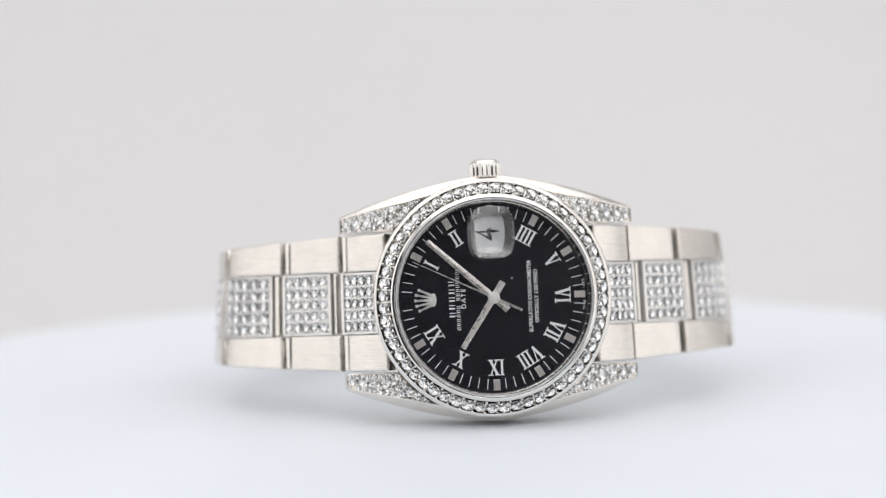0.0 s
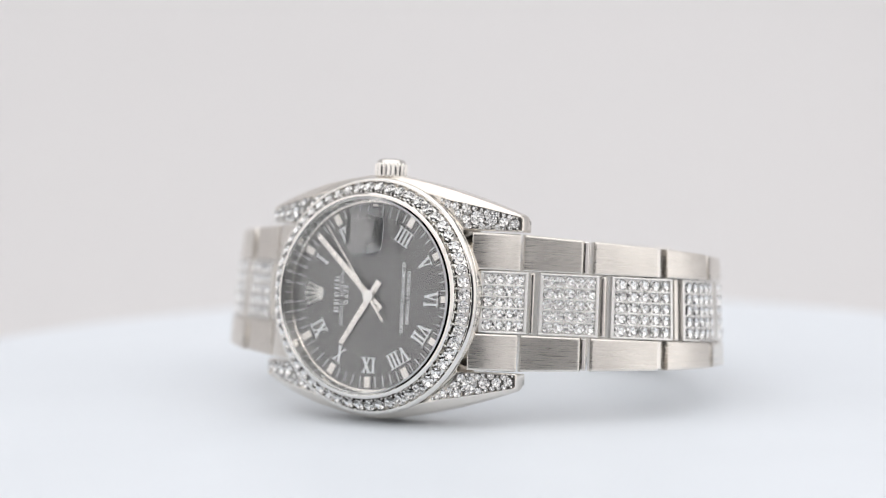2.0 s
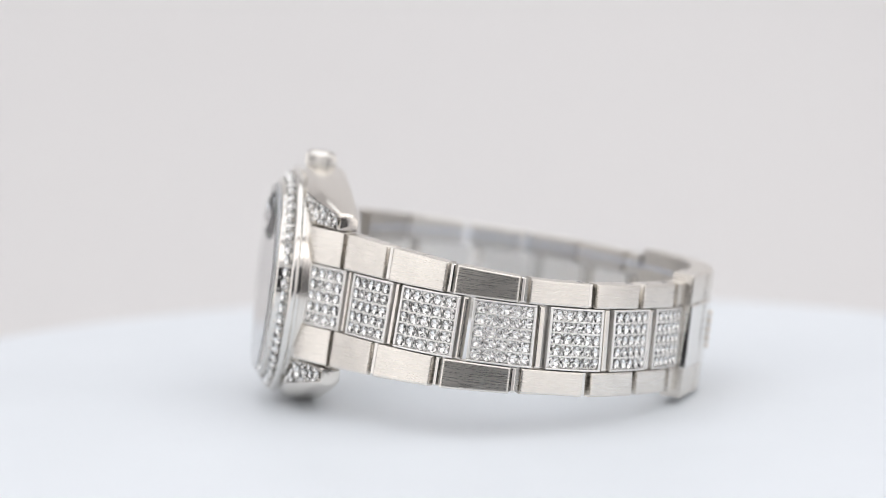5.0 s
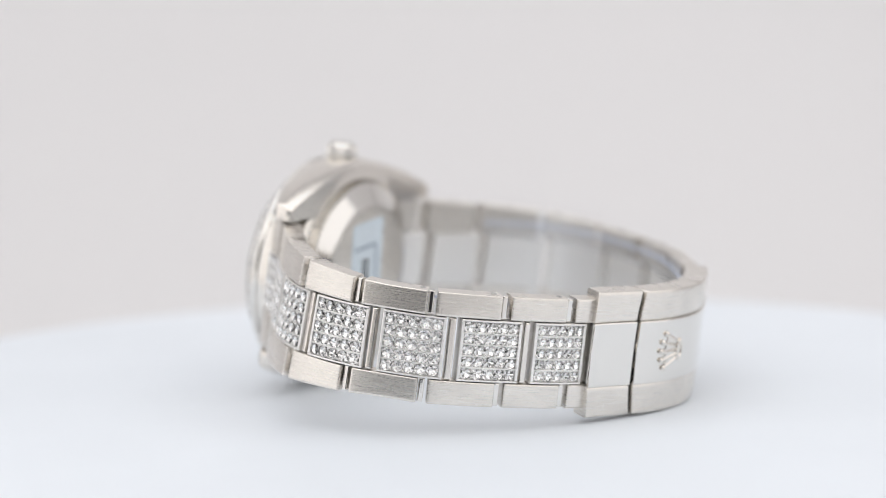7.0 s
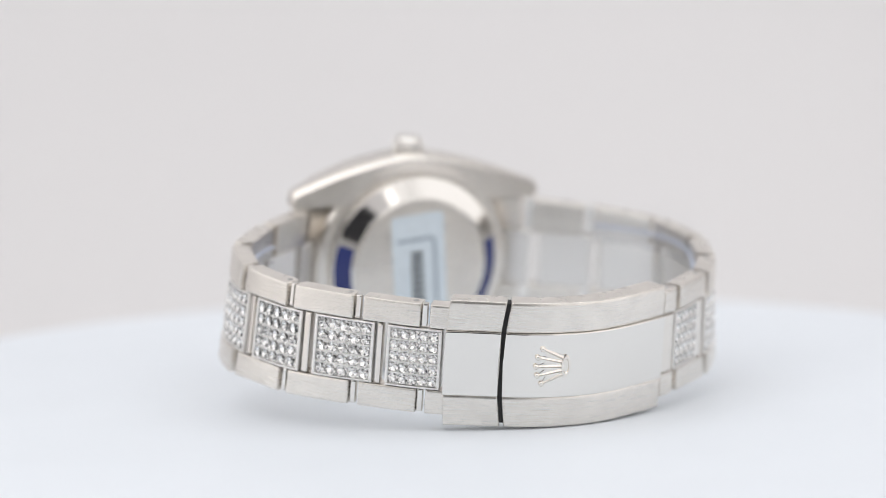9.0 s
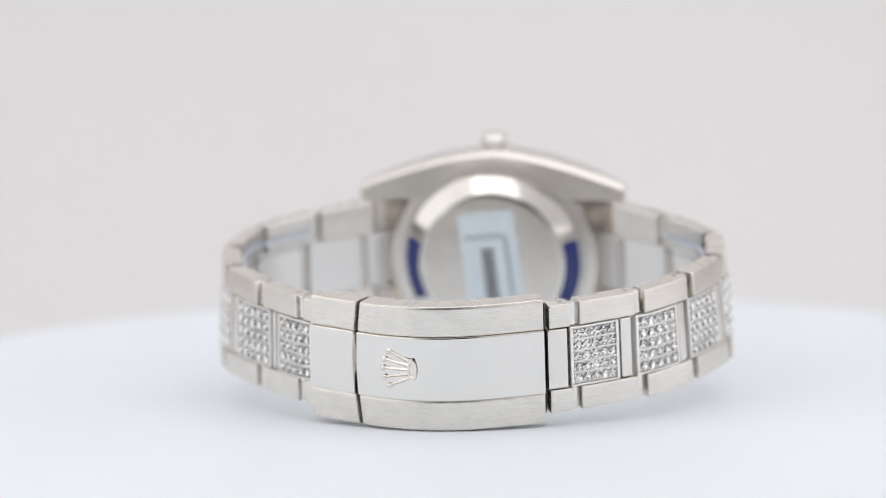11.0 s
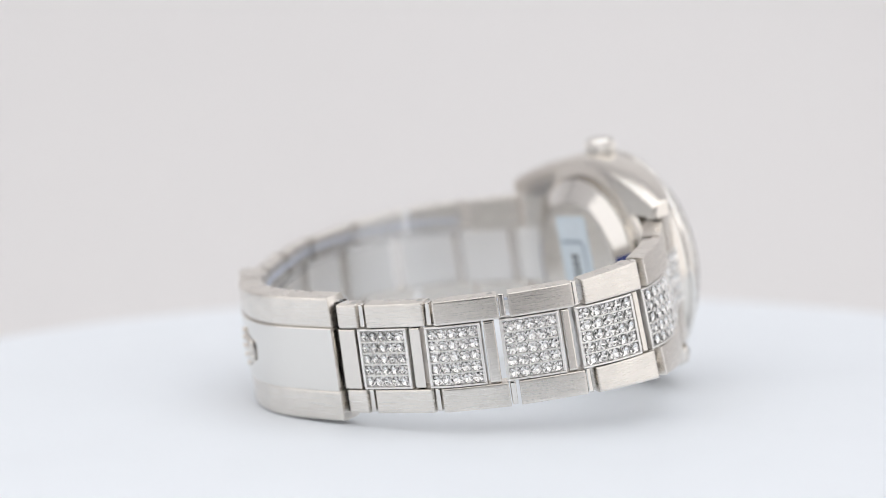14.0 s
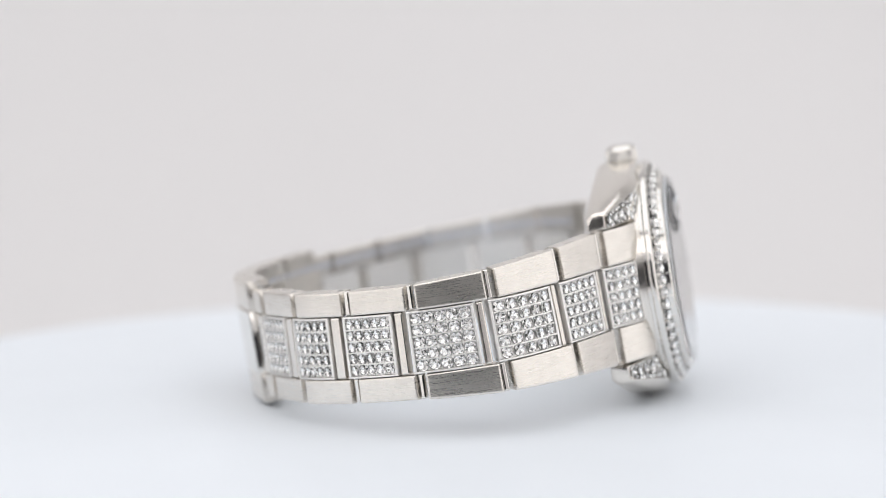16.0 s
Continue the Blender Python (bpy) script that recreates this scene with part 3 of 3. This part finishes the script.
def place(s, y, h):
    p, t, n = on_line(s)
    # the loop widens a little towards the table
    q = p + n * (h - 0.085 * y * min(1.0, (p.x / 32) ** 2))
    return Vector((q.x, y, q.y))


def strip(s0, s1, ya, yb, thick, rnd=0.25, top=0.0, bm=None, steps=8, end=None, under=0.15, flat=0.0, bow=(0.0, 0.0), lift=(0.0, 0.0)):
    """Solid bar along the bracelet's line from s0 to s1. ya, yb: functions of s. Rounded long edges and ends."""
    bm = bm or bmesh.new()
    end = rnd if end is None else end
    st = [(s0, end * 1.0), (s0 + end * 0.3, end * 0.3), (s0 + end, 0), (s0 + end * 1.5, 0)] + [(s0 + end * 1.5 + (s1 - s0 - 3 * end) * k / steps, 0) for k in range(1, steps)] + \
         [(s1 - end * 1.5, 0), (s1 - end, 0), (s1 - end * 0.3, end * 0.3), (s1, end * 1.0)]
    loops = []
    for s, drop in st:
        a, b = ya(s), yb(s)
        m = (a + b) / 2
        h = top - drop
        sec = [(a, -thick + under), (a, h - rnd), (a + rnd * 0.3, h - rnd * 0.3), (a + rnd, h), (a + rnd * 1.6, h), (m, h),
               (b - rnd * 1.6, h), (b - rnd, h), (b - rnd * 0.3, h - rnd * 0.3), (b, h - rnd), (b, -thick + under), (b - under, -thick), (a + under, -thick)]
        lp = []
        for y, z in sec:
            u = (s - s0) / (s1 - s0)
            p = place(s + (bow[0] * (1 - u) ** 3 + bow[1] * u ** 3) * (1 - (y / 8.2) ** 2), y, z + lift[0] * (1 - u) ** 2 + lift[1] * u ** 2)
            if flat:
                a0, b0 = place(s0, y, z), place(s1, y, z)
                p = p.lerp(a0.lerp(b0, (s - s0) / (s1 - s0)) + (place((s0 + s1) / 2, y, z) - (a0 + b0) / 2) * 0.75, flat)
            lp.append(p)
        loops.append(lp)
    rings(bm, loops)
    return bm


CW = 3.85                       # half width of the middle row


def outer_link(s0, s1, side, mat=None, name="outer_link"):
    def inner(s):
        return bulge(s)[0] + side * (CW + 0.12)

    def outer(s):
        return bulge(s)[0] + side * bulge(s)[1]
    ya, yb = (inner, outer) if side > 0 else (outer, inner)
    return wpart(name, strip(s0, s1, ya, yb, 2.5, 0.2, end=0.22, flat=0.6), mat or brushed)


def centre_link(s0, s1, rows=5, cols=5, name="centre_link", open_end=False):
    """Framed plaque with rails between rows of stones."""
    d = lambda s: bulge(s)[0]
    bm = strip(s0, s1, lambda s: d(s) - CW, lambda s: d(s) + CW, 2.4, 0.1, top=-0.4, end=0.1)
    for side in (-1, 1):
        strip(s0, s1, lambda s: d(s) + side * (CW - 0.12) - 0.12, lambda s: d(s) + side * (CW - 0.12) + 0.12, 1.2, 0.07, top=0.06, bm=bm, end=0.1, under=0.02)
    for a in (s0, s1 - 0.42):
        strip(a, a + 0.42, lambda s: d(s) - CW + 0.26, lambda s: d(s) + CW - 0.26, 1.2, 0.1, top=0.06, bm=bm, steps=3, end=0.1, under=0.02)
    pitch = 2 * (CW - 0.26) / rows
    for k in range(1, rows):
        y = -CW + 0.26 + pitch * k
        strip(s0 + 0.42, s1 - 0.42, lambda s: d(s) + y - 0.11, lambda s: d(s) + y + 0.11, 1.2, 0.05, top=-0.02, bm=bm, end=0.02, under=0.02)
    step = (s1 - s0 - 0.84) / cols
    for r in range(rows):
        for c in range(cols + 1):
            for e in (-1, 1):
                y = -CW + 0.26 + pitch * (r + 0.5) + e * pitch * 0.36
                s = s0 + 0.42 + step * c
                if 0 < c < cols:
                    ball(bm, place(s, d(s) + y, -0.06), 0.15, 6)
    ln = wpart(name, bm, setting, "steel middle link paved with five rows of small diamonds")
    for r in range(rows):
        for c in range(cols):
            s = s0 + 0.42 + step * (c + 0.5)
            p, t, n = on_line(s)
            stone(ln, place(s, d(s) - CW + 0.26 + pitch * (r + 0.5), -0.08), (n.x, 0, n.y), min(pitch, step) * 1.04)
    return ln


def hinge(s, y0, y1, mat=None, wide=0.2, top=-0.5):
    """Bar that joins two links, set below their faces."""
    d = lambda q: bulge(q)[0]
    wpart("hinge_bar", strip(s - wide, s + wide, lambda q: d(q) + y0, lambda q: d(q) + y1, 1.4, 0.15, top=top, steps=3, end=0.15), mat or satin)


def bracelet():
    gaps_r = [arc_at(*p) for p in ((18.15, -5.55), (25.2, -10.85), (31.55, -18.2), (33.95, -27.25), (31.2, -36.4), (24.8, -43.55), (18.2, -49.3))]
    gaps_l = [arc_at(*p) for p in ((-17.4, -50.3), (-25.1, -44.9), (-30.55, -36.9), (-33.4, -28.0), (-31.7, -18.4), (-24.9, -10.4), (-18.0, -5.4))]
    start, finish = 0.6, TOTAL - 0.6
    g = 0.5
    clasp_a, slit, clasp_b = arc_at(15.9, -51.0), arc_at(9.7, -54.6), arc_at(-13.2, -52.6)
    # end pieces between the lugs
    for a, b in ((start, gaps_r[0] - 0.17), (gaps_l[-1] + 0.17, finish)):
        for side in (-1, 1):
            outer_link(a, b, side, name="end_link")
    centre_link(1.9, gaps_r[0] + 0.9, cols=4)
    centre_link(gaps_l[-1] - 0.9, TOTAL - 1.9, cols=4)
    # right-hand run, then the run from the clasp back up to twelve
    for a, b in zip(gaps_r, gaps_r[1:]):
        for side in (-1, 1):
            outer_link(a + 0.22, b - 1.04, side)
    for a, b in zip(gaps_l, gaps_l[1:]):
        for side in (-1, 1):
            outer_link(a + 0.22, b - 1.04, side)
    for side in (-1, 1):
        outer_link(gaps_r[-1] + 0.17, clasp_a + 0.6, side, name="half_link")
        outer_link(clasp_b + 0.8, gaps_l[0] - 1.02, side, name="half_link")
    starts_r = [a + min(2.4 + 0.3 * k, 3.6) for k, a in enumerate(gaps_r)]
    ends_r = [a + min(0.9 + 0.2 * k, 1.9) for k, a in enumerate(gaps_r)]
    for k in range(6):
        centre_link(starts_r[k], min(ends_r[k + 1], clasp_a - 0.3))
    starts_l = [a - min(2.4 + 0.3 * k, 3.7) for k, a in enumerate(gaps_l[::-1])][::-1]
    ends_l = [a - min(0.9 + 0.1 * k, 1.2) for k, a in enumerate(gaps_l[::-1])][::-1]
    for k in range(6):
        centre_link(ends_l[k], starts_l[k + 1])
    d = lambda s: bulge(s)[0]
    wpart("half_link", strip(clasp_b + 0.6, ends_l[0] - 0.38, lambda s: d(s) - CW, lambda s: d(s) + CW, 2.3, 0.15), satin)
    for s in gaps_r[1:] + gaps_l:
        for side in (-1, 1):
            y = sorted((side * (CW + 0.14), side * (bulge(s)[1] - 0.06)))
            hinge(s - 0.57, *y, polished, 0.36, -0.4)
    for a, b in list(zip(ends_r, starts_r))[:6] + list(zip(starts_l, ends_l))[1:]:
        hinge((a + b - 0.3) / 2, -CW + 0.03, CW - 0.03, satin, max(0.25, (b - a - 1.0) / 2), -0.12)

    # screw heads in the upper flank of the links by the clasp
    head = mesh_of("screw_head", lathe([(0, 0.0), (0.4, 0.0), (0.4, 0.05), (0.33, 0.09), (0.2, 0.05), (0, 0.05)], 20), shaded_steel)
    for s in gaps_r[4:] + gaps_l[:3]:
        c, h = bulge(s - 1.9)
        o = place(s - 1.9, c + h - 0.01, -1.25)
        part("screw_head", head, shaded_steel, watch, "small dark screw head", m=BASE @ Matrix.Translation(o) @ pose(0, 0, 0, -90, 0, 0))

    # clasp: fixed blade with a wavy front, then the hinged cover
    def clasp_piece(name, s0, s1, label, bow, lift):
        half = 8.05
        root = wpart(name, strip(s0, s1, lambda s: d(s) - CW - 0.25, lambda s: d(s) + CW + 0.25, 2.6, 0.12, top=0.3, end=0.12, steps=14, bow=bow, lift=lift), polished, label)
        for side in (-1, 1):
            lo, hi = (CW + 0.25, half) if side > 0 else (-half, -CW - 0.25)
            part("side_band", strip(s0 + (0.0), s1, lambda s: d(s) + lo, lambda s: d(s) + hi, 3.0, 0.3, top=0.1, end=0.2, steps=14, bow=bow, lift=lift), brushed, root, "lengthwise brushed steel band")
        return root
    clasp_piece("clasp_blade", clasp_a, slit - 0.27, "polished and brushed steel blade of the folding clasp", (-0.4, -0.7), (0.8, 0.0))
    cover = clasp_piece("clasp_cover", slit + 0.27, clasp_b, "polished and brushed steel cover of the folding clasp", (-0.7, 0.0), (0.0, 0.4))
    se = arc_at(4.3, -56.3)
    p, t, n = on_line(se)
    x = Vector((0, 1, 0))
    y = Vector((-t.x, 0, -t.y))
    z = Vector((n.x, 0, n.y))
    o = place(se, d(se), 0.33)
    m = Matrix(((x.x, y.x, z.x, o.x), (x.y, y.y, z.y, o.y), (x.z, y.z, z.z, o.z), (0, 0, 0, 1)))
    part("emblem", emblem(4.3, 0.2, 0.07), satin, cover, "raised polished emblem", m=m)
    # black bars added inside the slits: the gaps' shade put into colour
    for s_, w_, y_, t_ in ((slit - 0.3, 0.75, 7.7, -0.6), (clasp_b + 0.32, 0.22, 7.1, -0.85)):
        wpart("gap_shade_bar", strip(s_ - w_, s_ + w_, lambda s: d(s) - y_, lambda s: d(s) + y_, 2.7, 0.1, top=t_, steps=3, end=0.1), gap_black, "black bar added in the clasp's gap to stand for shade")
    wpart("gap_shade_bar", strip(ends_l[0] - 0.5, ends_l[0] + 0.1, lambda s: d(s) - CW, lambda s: d(s) + CW, 2.2, 0.1, top=-0.75, steps=3, end=0.1), gap_black, "black bar added beside the half link to stand for shade")
    # inner blades of the folding clasp
    wpart("clasp_inner_blade", strip(clasp_a + 1, clasp_b - 1, lambda s: d(s) - 5.5, lambda s: d(s) + 5.5, 3.9, 0.2, top=-3.2), brushed)


bracelet()

# ---- clear plastic cuff inside the bracelet ----


def cuff():
    root = new("plastic_cuff")
    tagged(root, "clear thin plastic cuff standing inside the steel bracelet", "plastic cuff")
    bm = bmesh.new()
    loops = []
    n = 64
    for k in range(n + 1):
        s = 17 + (TOTAL - 34) * k / n
        c = bulge(s)[0]
        loops.append([place(s, c + 3.6, -2.75), place(s, c + 5.6, -2.75), place(s, c + 5.6, -3.1), place(s, c + 3.6, -3.1)])
    rings(bm, loops)
    edge = bmesh.new()
    loops = []
    for k in range(n + 1):
        s = 17 + (TOTAL - 34) * k / n
        c = bulge(s)[0]
        loops.append([place(s, c + 5.62, -2.62), place(s, c + 5.85, -2.7), place(s, c + 5.85, -3.15), place(s, c + 5.62, -3.22)])
    rings(edge, loops)
    part("rim", edge, rim_plastic, root, "bluish frosted rim", m=BASE)
    film = part("film", bm, plastic, root, m=BASE)
    film.visible_shadow = False
    return root


holder = cuff()


def lint_tuft():
    # a few stray fibres caught on the half link by the clasp
    root = new("lint")
    tagged(root, "tiny tuft of pale lint caught on a link", "lint")
    pick = random.Random(5)
    s0 = arc_at(-13.2, -52.6) + 1.6
    for k in range(5):
        bm = bmesh.new()
        p = place(s0 + pick.uniform(-0.3, 0.9), bulge(s0)[0] + 6.95, -1.0)
        way = Vector((pick.uniform(-1, 1), pick.uniform(0.2, 1.0), pick.uniform(-0.6, 0.6))).normalized() * pick.uniform(0.15, 0.3)
        loops = []
        for j in range(7):
            loops.append([p + Vector((0.03 * math.cos(a), 0.03 * math.sin(a), 0.03 * math.sin(a))) for a in (0, 2.1, 4.2)])
            p = p + way
            way = (way + Vector((pick.uniform(-1, 1), pick.uniform(-0.7, 0.4), pick.uniform(-1, 1))) * 0.09)
        rings(bm, loops)
        part("fibre", bm, print_white, root, m=BASE)
    return root


lint = lint_tuft()


def motions():
    rows = [(t, pose(0, 0, 0, 0, 0, a)) for t, a in TURNS]
    for thing in (table, watch, holder, lint):
        walk(thing, rows)
    # the hands run on, a little over twice as fast as life
    walk(second_hand, [(t, BASE @ facing(26.0 + 13.6 * t, 0)) for t in range(0, 17, 2)])
    walk(minute_hand, [(t, BASE @ facing(42.4 + 0.227 * t, 0)) for t in range(0, 17, 4)])


motions()
